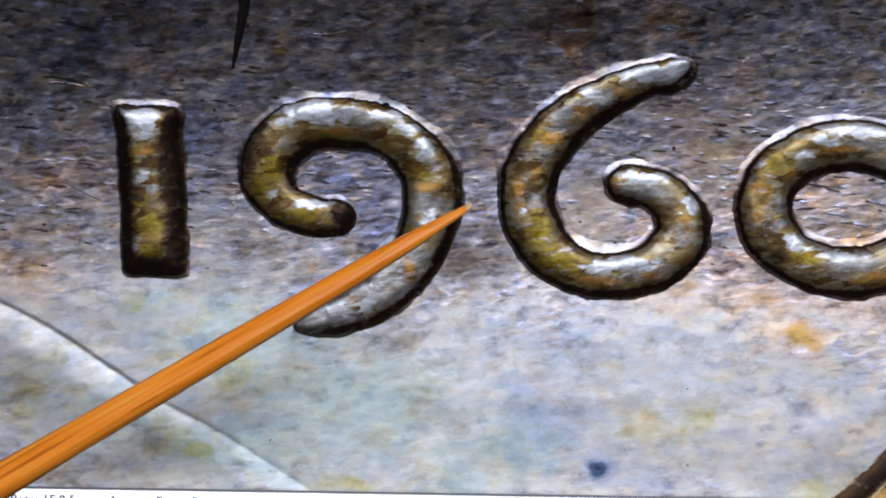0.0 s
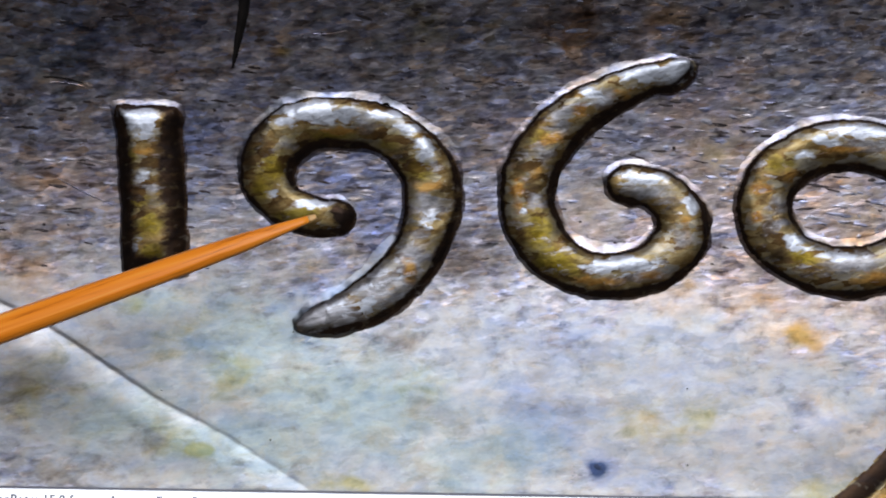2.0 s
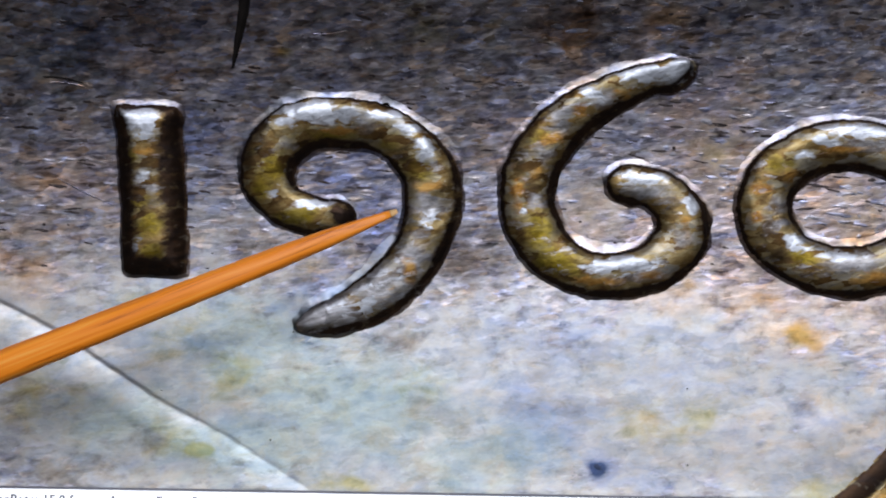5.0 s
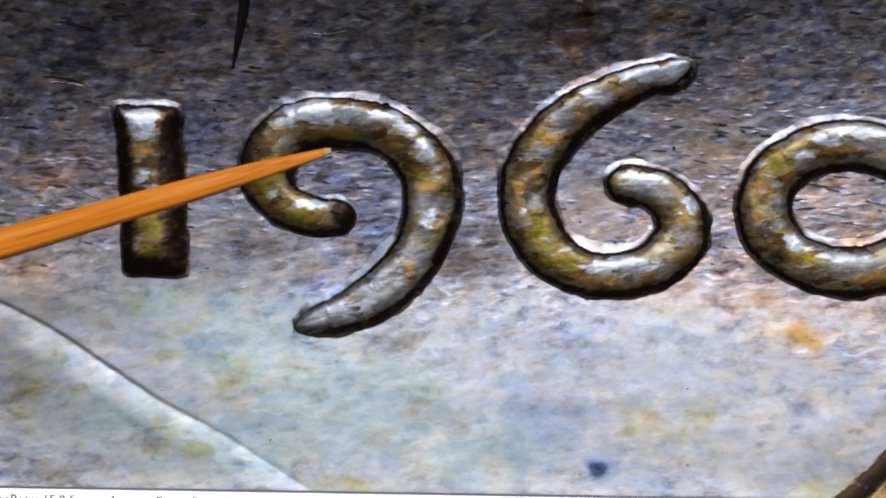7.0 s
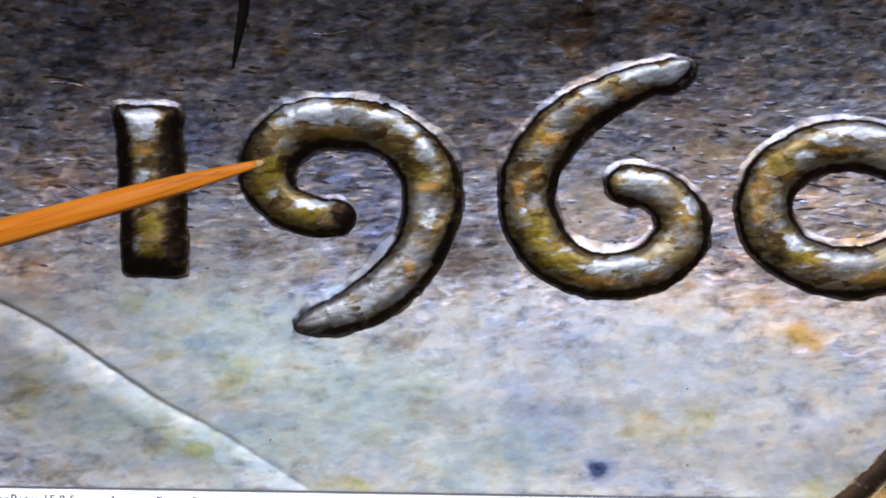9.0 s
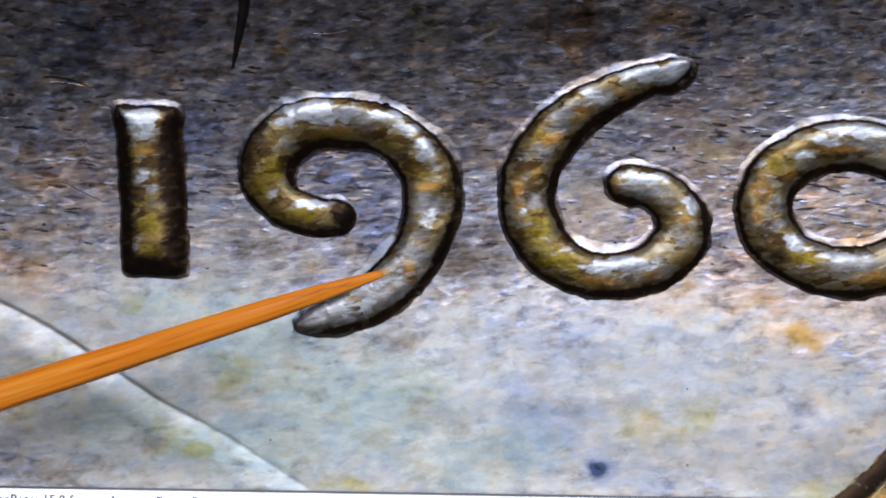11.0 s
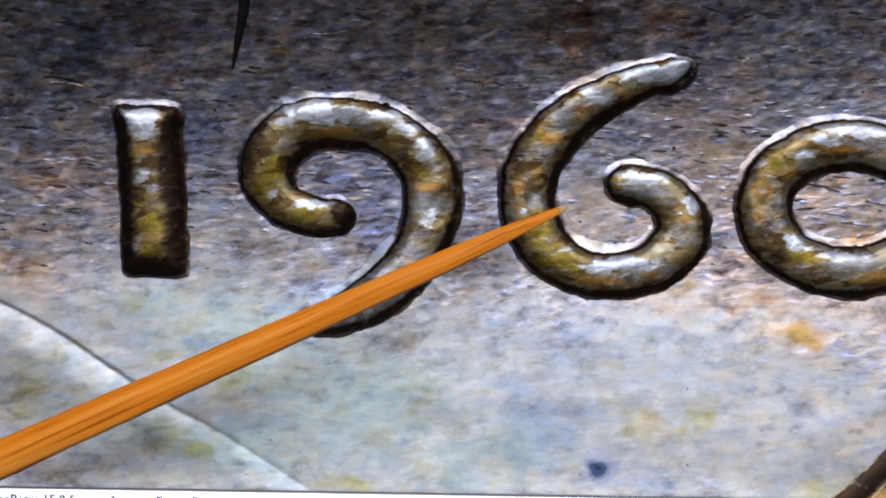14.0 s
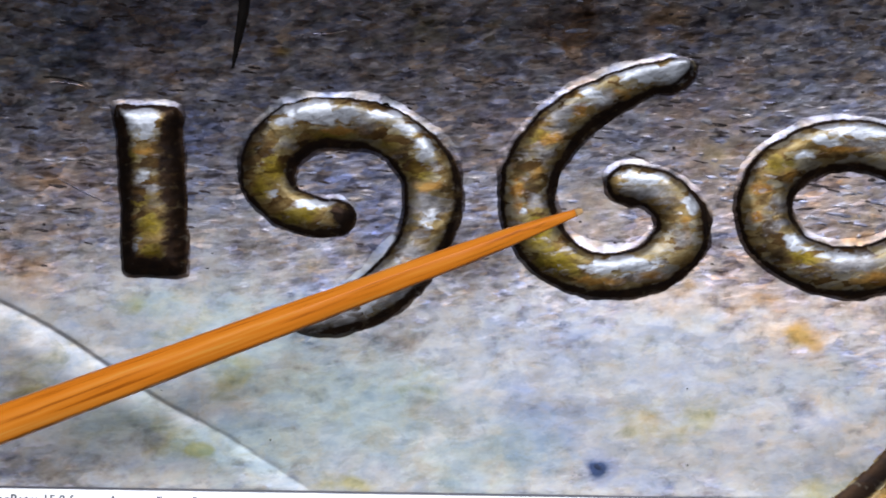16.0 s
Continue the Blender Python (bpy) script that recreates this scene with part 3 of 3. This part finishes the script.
numeral("figure nought, a broad round ring of brown-toned raised metal",
        smooth_path([(77.7, 10.1, 12.6), (78.5, 6.1, 12.6), (80.5, 2.4, 12.6), (83.7, -0.8, 11.6), (87.8, -3.3, 11.6), (92.6, -4.8, 11.6), (97.6, -5.3, 11.6), (102.7, -4.8, 11.5), (107.4, -3.2, 11.5), (111.3, -0.8, 11.5), (114.4, 2.4, 12.4), (116.2, 6.0, 12.4), (116.8, 9.9, 12.4), (116.0, 13.9, 12.4), (114.0, 17.5, 12.4), (110.8, 20.7, 11.4), (106.7, 23.1, 11.4), (101.9, 24.7, 11.4), (96.9, 25.2, 11.5), (91.8, 24.8, 11.5), (87.2, 23.3, 11.5), (83.2, 20.9, 11.6), (80.2, 17.8, 12.6), (78.3, 14.1, 12.6), (77.7, 10.1, 12.6)]),
        tones={"bare_shine": [(99.5, 27.8, 8, 1.6, 1.2), (91.2, 25.8, 4, 1.1, 1.0), (86.2, 22.3, 2.4, 1, 0.9), (86.2, 2.1, 4, 1.9, 1.2), (94, -1.2, 5, 1.3, 1.0)],
               "ochre": [(94.6, 23.8, 5, 1.0, 1.1), (77.0, 14.9, 2.8, 1.9, 1.1), (75.6, 8.1, 1.8, 2, 1.0), (103.6, -7.2, 5, 1.8, 1.1), (109, -4.1, 1.6, 4, 1.1), (83.5, 17.5, 1.5, 2, 0.7)],
               "moss": [(79.6, 20.3, 3, 3, 0.9), (86.8, -2.0, 4, 2.4, 1.1), (82.5, 20, 2, 2.5, 0.7)],
               "umber": [(78.0, 11.4, 2, 2, 0.8), (78.5, 4.6, 3, 3, 1.0), (81.2, -1.5, 3.5, 2.5, 1.1), (99, 23.4, 5, 1, 0.8)],
               "ash": [(102.0, 25.2, 8, 1.8, 1.0), (81.2, 11.2, 3, 3, 1.0), (97.8, -3.3, 7, 2.6, 1.1), (83, 6, 2.5, 2, 0.8)]},
        clean=[(78, 27, 10, 8, 0.55), (98, 34, 18, 5, 0.5)])


# ---- raised borders, marks and specks on the field ----
RIM_TONES = {"moss": [(106.5, -58.5, 3.5, 3, 1)], "ochre": [(104.5, -60.5, 2.5, 2.5, 1), (110, -55, 3, 2, 0.9)], "ash": [(108, -53, 2.5, 1.5, 0.8)]}


def border(label, across, us, vs, wall, rise, bank, climb, fall, material):
    """A raised edge: a short wall (or a groove, where rise is negative), a bank behind it and a sloping top."""
    def height(u, v):
        n = across(u, v)
        fade = np.clip((-42 - u) / 38, 0.3, 1) if rise < 0 else 1.0
        h = 0.03 + fade * rise * np.clip(n / wall, 0, 1) ** 1.6
        q = np.clip((n - wall) / bank, 0, 1)
        h = h + climb * (1 - (1 - q) ** 2) - fall * np.clip(n - wall - bank, 0, 14)
        return h + field_height(u, v)

    # the rim wall's shade is painted in with the same dark band
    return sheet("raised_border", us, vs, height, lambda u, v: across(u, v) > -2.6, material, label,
                 (("wall_shade", ()), *((key, RIM_TONES.get(key, ())) for key in TONES), *FIELD_STAINS),
                 {"wall_shade": lambda u, v: np.clip(3 - 3 * np.abs(across(u, v) - wall * 0.42) / (wall * 0.58), 0, 1)},
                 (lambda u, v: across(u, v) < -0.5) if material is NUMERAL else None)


def mark(name, label, path, material, wall, tall):
    """A small raised or encrusted streak or speck."""
    pts = np.array(smooth_path(path, 40)) if len(path) > 1 else np.array(path)
    r = pts[:, 2].max() / 2 + 0.3
    step = max(0.05, pts[:, 2].max() / 12)
    us = np.arange(pts[:, 0].min() - r, pts[:, 0].max() + r, step)
    vs = np.arange(pts[:, 1].min() - r, pts[:, 1].max() + r, step)

    def height(u, v):
        s, half = depth_in(u, v, pts)
        s = s + 0.12 * half * (waves(u, v, 0.9, 31) - 0.5)
        return field_height(u, v) - 0.12 + tall * np.clip(s / np.minimum(wall, half), -0.2, 1)

    return sheet(name, us, vs, height, lambda u, v: depth_in(u, v, pts)[0] > -0.05, material, label)


border("raised lower border with a bright bevelled bank", LOW_BORDER,
       np.arange(-119.7, -20.1, 0.4), np.arange(-60, 0.1, 0.4), 0.8, -0.13, 7.0, 0.32, 0.016, FIELD)
border("dark-walled raised border at the rim, olive on top", RIM_BORDER,
       np.arange(82.3, 118, 0.4), np.arange(-63, -33.3, 0.4), 3.8, 2.3, 5.0, 0.0, 0.0, NUMERAL)
mark("gouge", "black tapering gouge", [(-45.4, 59.1, 2.9), (-46.7, 54.1, 2.5), (-48.6, 48.0, 1.7), (-50.0, 43.3, 0.7)], DARK_METAL, 0.9, 1.1)
mark("pit", "dark bluish pit", [(37.2, -52.8, 2.5), (37.8, -53.2, 2.5)], PIT_METAL, 1.4, 0.22)
mark("scratch", "dark short scratch", [(-93.7, 40.4, 0.5), (-89.4, 40.2, 0.8), (-85.0, 39.2, 0.5)], DARK_METAL, 0.4, 0.35)
mark("scratch", "fine pale scratch", [(-30.3, 50.7, 0.4), (-26.5, 50.7, 0.5), (-22.9, 51.4, 0.4)], FIELD, 0.3, 0.5)
mark("scratch", "fine pale scratch", [(-92.8, 17.0, 0.4), (-86.4, 13.5, 0.7), (-80.5, 10.8, 0.4)], FIELD, 0.4, 0.4)
mark("scratch", "fine pale scratch", [(-92.5, 39.3, 0.4), (-88.5, 39.1, 0.8), (-84.8, 38.4, 0.4)], FIELD, 0.4, 0.5)
mark("scratch", "short dark nick", [(-15.3, 34.8, 0.8), (-13.6, 35.1, 1.1), (-12.8, 34.3, 0.7)], DARK_METAL, 0.5, 1.2)
for u, v in ((59.6, -34.1), (59.2, -52.3), (-68.5, -34.4), (-36.9, -20.4), (-46.8, -50.5), (-42.0, -46.5), (-8.0, 43.3), (27.4, 32.3)):
    mark("speck", "tiny black speck", [(u, v, 0.7)], DARK_METAL, 0.35, 0.3)


def flow_lines(name, label, count, seed, material, long, wide, tall, u0, u1, v0, v1):
    """Many short drawn-out nicks and burrs in the metal, lens-shaped and slightly proud."""
    dice = random.Random(seed)
    verts, faces = [], []
    for _ in range(count):
        u, v = dice.uniform(u0, u1), dice.uniform(v0, v1)
        half, thick = dice.uniform(0.3, 1) ** 1.5 * long / 2, dice.uniform(0.5, 1) * wide / 2
        turn = radians(dice.gauss(-5, 5))
        bend = dice.uniform(-0.06, 0.06)
        first = len(verts)
        for k in range(10):
            a = 2 * math.pi * k / 10
            x, y = half * math.cos(a), thick * math.sin(a) * (1 + 0.5 * dice.uniform(-1, 1)) + bend * half * math.cos(a) ** 2
            p, q = np.array(u + x * math.cos(turn) - y * math.sin(turn)), np.array(v + x * math.sin(turn) + y * math.cos(turn))
            verts.append((float(p) * 0.001, -float(dish(p, q) + field_height(p, q) + 0.02) * 0.001, float(q) * 0.001))
        p, q = np.array(u + dice.uniform(-0.4, 0.4) * half), np.array(v)
        verts.append((float(p) * 0.001, -float(dish(p, q) + field_height(p, q) + 0.02 + tall) * 0.001, v * 0.001))
        faces += [(first + k, first + (k + 1) % 10, first + 10) for k in range(10)]
    return tagged(link_mesh(name, verts, faces, material, coin, label, smooth=False), kind="stuff")


flow_lines("nicking", "short dark drawn-out nicks in the field", 240, 3, FLOW_DARK, 5.0, 0.75, 0.02, -110, 110, 4, 62)
flow_lines("nicking", "short dark drawn-out nicks in the field", 30, 4, FLOW_DARK, 2.6, 0.6, 0.02, -110, 110, -6, 6)
flow_lines("burring", "short bright burrs of drawn-out metal", 300, 5, FIELD, 6.0, 1.3, 0.045, -110, 110, 4, 62)
flow_lines("burring", "short bright burrs of drawn-out metal", 120, 6, FIELD, 5.0, 1.3, 0.05, 45, 110, 0, 40)


# ---- the monitor: a black panel on the wall and the lit strip under the picture ----
def lettering(text, x, parent):
    curve = bpy.data.curves.new("lettering", "FONT")
    curve.body, curve.size, curve.extrude, curve.offset = text, 0.00310, 0.00005, 0.00006
    draft = bpy.data.objects.new("draft", curve)
    scene.collection.objects.link(draft)
    bpy.context.view_layer.update()
    mesh = bpy.data.meshes.new_from_object(draft.evaluated_get(bpy.context.evaluated_depsgraph_get()))
    bpy.data.objects.remove(draft)
    bpy.data.curves.remove(curve)
    mesh.materials.clear()
    mesh.materials.append(INK)
    ob = new("lettering", mesh)
    ob.parent = parent
    ob.matrix_local = pose(x, -0.0003, -0.00335, 90, 0, 0)
    return tagged(ob, "small grey screen lettering")


def monitor():
    body = tagged(new("monitor"), "black flat monitor with a white lit status strip, standing upright", "monitor")
    body.location = (0, 0, ZC)
    part("back_panel", block(-0.15, 0.15, 0.004, 0.06, -0.3, 0.1, 0.002), BLACK_PLASTIC, body)
    strip = part("status_strip", block(-0.02, 0.24, 0.0, 0.001, -0.0075, 0.0, 0.0002), LIT_BAR, body, "white lit status strip")
    strip.matrix_local = pose(-0.10114, -0.01900, -0.05463, 0, 0.921, 0)
    part("edge_line", block(-0.02, 0.24, -0.0003, 0.001, 0.00005, 0.00032), INK, strip, "thin dark line above the strip")
    for text, x in (("FrameRate:", -0.00542), ("15.0 fps", 0.00980), ("Average", 0.02490), ("Frame", 0.03573), ("Size:", 0.04386), ("800.00", 0.05096)):
        lettering(text, x, strip)


monitor()


# ---- the pointer: a sharpened bamboo stick, its tip at the origin, lying along -x ----
def pointer_stick():
    stick = tagged(new("pointer_stick"), "long orange faceted bamboo stick with a sharpened pointing tip", "stick")
    # (along, width) in millimetres
    spans = [(0, 0.87), (0.9, 1.35), (4.8, 2.05), (14.4, 3.55), (25.6, 4.41), (37.5, 4.82), (60, 5.64), (82.4, 6.23), (112, 7.23), (176, 8.09)]
    ring = [(-0.02, 0.5), (-0.20, 0.47), (-0.24, 0.44), (-0.45, 0.19), (-0.47, 0.14), (-0.24, -0.38), (-0.20, -0.43), (0.05, -0.5),
            (0.30, -0.4), (0.48, -0.05), (0.37, 0.34), (0.16, 0.48)]
    at = np.array(spans, float)

    def shaft(a0, a1, count, name, material, label):
        verts, faces = [], []
        n = len(ring)
        for k in range(count + 1):
            a = a0 + (a1 - a0) * k / count
            w = np.interp(a, at[:, 0], at[:, 1])
            for i, (y, z) in enumerate(ring):
                wob = 1 + 0.012 * math.sin(a * 0.21 + i * 2.1) + 0.006 * math.sin(a * 0.83 + i)
                verts.append((-a * 0.001, y * w * wob * 0.001, z * w * wob * 0.001))
        for k in range(count):
            for i in range(n):
                j = (i + 1) % n
                faces.append((k * n + i, k * n + j, (k + 1) * n + j, (k + 1) * n + i))
        faces.append(tuple(reversed(range(n))))
        faces.append(tuple(count * n + i for i in range(n)))
        return link_mesh(name, verts, faces, material, stick, label)

    shaft(1.5, 180, 120, "shaft", WOOD, "")
    shaft(0, 1.5, 4, "tip", CUT_WOOD, "pale cut tip")
    return stick


STICK = pointer_stick()


# ---- what moves ----
def motions():
    # seconds, tip across, up and out in millimetres, heading in degrees
    rows = [
        (0, 5.6, 8.5, 51.4, 30.4), (0.2, 10.5, 12.2, 51.9, 28.8), (0.4, 17.5, 7.2, 51.5, 28.7),
        (0.5, 18.4, 6.5, 51.5, 28.5), (0.6, 19.6, 5.8, 51.5, 28.3), (0.8, 18.5, 5.9, 51.4, 27.8),
        (1, 15.4, 6.9, 51.4, 26.8), (1.2, 5, 8.1, 51.4, 25.9), (1.4, -4.6, 7.5, 51.4, 24.2),
        (1.5, -7.1, 7.9, 51.4, 23.3), (1.6, -15.5, 9.2, 51.7, 22.5), (1.8, -26.8, 8.1, 52, 20.7),
        (2, -24.6, 6.3, 51.7, 19.8), (2.2, -19.1, 5, 51.4, 22), (2.4, -7.1, 5, 51.3, 22.7),
        (2.5, -2.1, 4.7, 51.2, 22.9), (2.6, 6.5, 5.9, 51.4, 23.1), (2.8, 16.5, 8, 51.5, 23.5),
        (3, 16.6, 8.1, 51.5, 24), (3.2, 5, 6.5, 51.4, 21.9), (3.4, -16, 7.5, 51.5, 19.7),
        (3.5, -21.3, 7.7, 51.7, 18.7), (3.6, -27.2, 8.1, 52, 19), (3.8, -26.2, 7.5, 51.9, 19.7),
        (4, -15.6, 6.9, 51.4, 20.2), (4.1, -10.7, 5.9, 51.4, 20.7), (4.2, -1.5, 6.5, 51.4, 21.2),
        (4.5, 15.5, 7.4, 51.4, 22.7), (5.2, -19, 7.2, 51.6, 20.3), (5.8, -25.5, 6, 51.7, 16.2),
        (6.3, -25.5, 5.8, 51.7, 17), (6.4, -25.5, 6.5, 51.8, 17.1), (6.5, -25.6, 8, 51.9, 17.3),
        (6.6, -25.9, 8.9, 52, 17.1), (6.8, -25.5, 16.6, 52.9, 16.7), (7, -21.5, 19, 53.3, 16.2),
        (7.2, -12.5, 20.3, 53.3, 15), (7.4, -11.8, 23.4, 53.9, 13.7), (7.5, -11.6, 23.9, 54.1, 13.1),
        (7.6, -13.6, 24.7, 54.4, 13.2), (7.8, -21.9, 25.4, 54.7, 13.5), (8, -30.2, 21.8, 54.2, 13.6),
        (8.2, -32.8, 14.8, 53, 14), (8.4, -33.7, 19.5, 53.8, 14.5), (8.5, -34.4, 19.5, 53.9, 14.7),
        (8.6, -34.5, 18.8, 53.7, 14.8), (8.8, -34.7, 16.2, 53.4, 15.1), (9, -34.5, 16.7, 53.4, 15.4),
        (9.1, -34.5, 17.4, 53.5, 15.3), (9.2, -32.2, 19.2, 53.7, 15.2), (9.6, -20, 23.3, 54.1, 14.8),
        (10.1, -5.4, 17.5, 52.7, 15.5), (10.6, -2.8, 5.5, 51.3, 16.3), (11, -10.4, -4.3, 51.2, 17.7),
        (11.3, -16.7, -6.3, 51.4, 21), (11.4, -17.9, -5.3, 51.4, 20.4), (11.5, -19.9, -0.4, 51.4, 19.9),
        (11.6, -25.2, 5.9, 51.7, 19.8), (11.8, -24, 3.9, 51.5, 19.4), (12, -25.1, 2.5, 51.5, 18.9),
        (12.2, -26.2, 5.8, 51.8, 18.9), (12.4, -25.6, 6.3, 51.8, 18.8), (12.5, -24.7, 6.3, 51.7, 18.8),
        (12.6, -23.2, 5.8, 51.6, 19.1), (12.8, -18.5, 5.3, 51.4, 19.6), (13, -13.2, 5.4, 51.4, 20.4),
        (13.2, -3.2, 6.9, 51.4, 21.5), (13.4, 9.8, 7.3, 51.4, 22.6), (13.5, 13.5, 7.2, 51.4, 23.1),
        (13.6, 18.8, 6.9, 51.5, 23.3), (13.8, 24.4, 7.5, 51.8, 23.6), (14, 23.7, 8, 51.8, 24),
        (14.2, 15.3, 8.9, 51.6, 22.2), (14.4, 2.4, 9.5, 51.5, 20.4), (14.5, -1.5, 9.4, 51.4, 19.5),
        (14.6, -10.4, 9.5, 51.6, 18.1), (14.8, -19.9, 10.4, 51.9, 15.5), (15, -24.6, 10.1, 52.1, 14.5),
        (15.2, -17.6, 8.6, 51.7, 15.8), (15.4, -5.5, 7.7, 51.4, 17), (15.5, -0.8, 8, 51.4, 17.7),
        (15.6, 8.5, 8.1, 51.4, 18.2), (15.8, 20.7, 8.9, 51.8, 19.2), (15.9, 23.3, 8.9, 51.9, 19.7),
        (16, 27, 7.5, 51.9, 20.2),
    ]
    lean = pose(0, 0, 0, 0, 0, 2.5)

    def roll(t):
        return np.interp(t, [0, 4, 6.5, 12.5, 13.5, 16], [-38, -33, -4, -6, 2, 0])

    walk(STICK, [(t, pose(u * 0.001, -out * 0.001, ZC + v * 0.001, 0, -turn, 0) @ lean @ pose(0, 0, 0, roll(t), 0, 0)) for t, u, v, out, turn in rows])


motions()
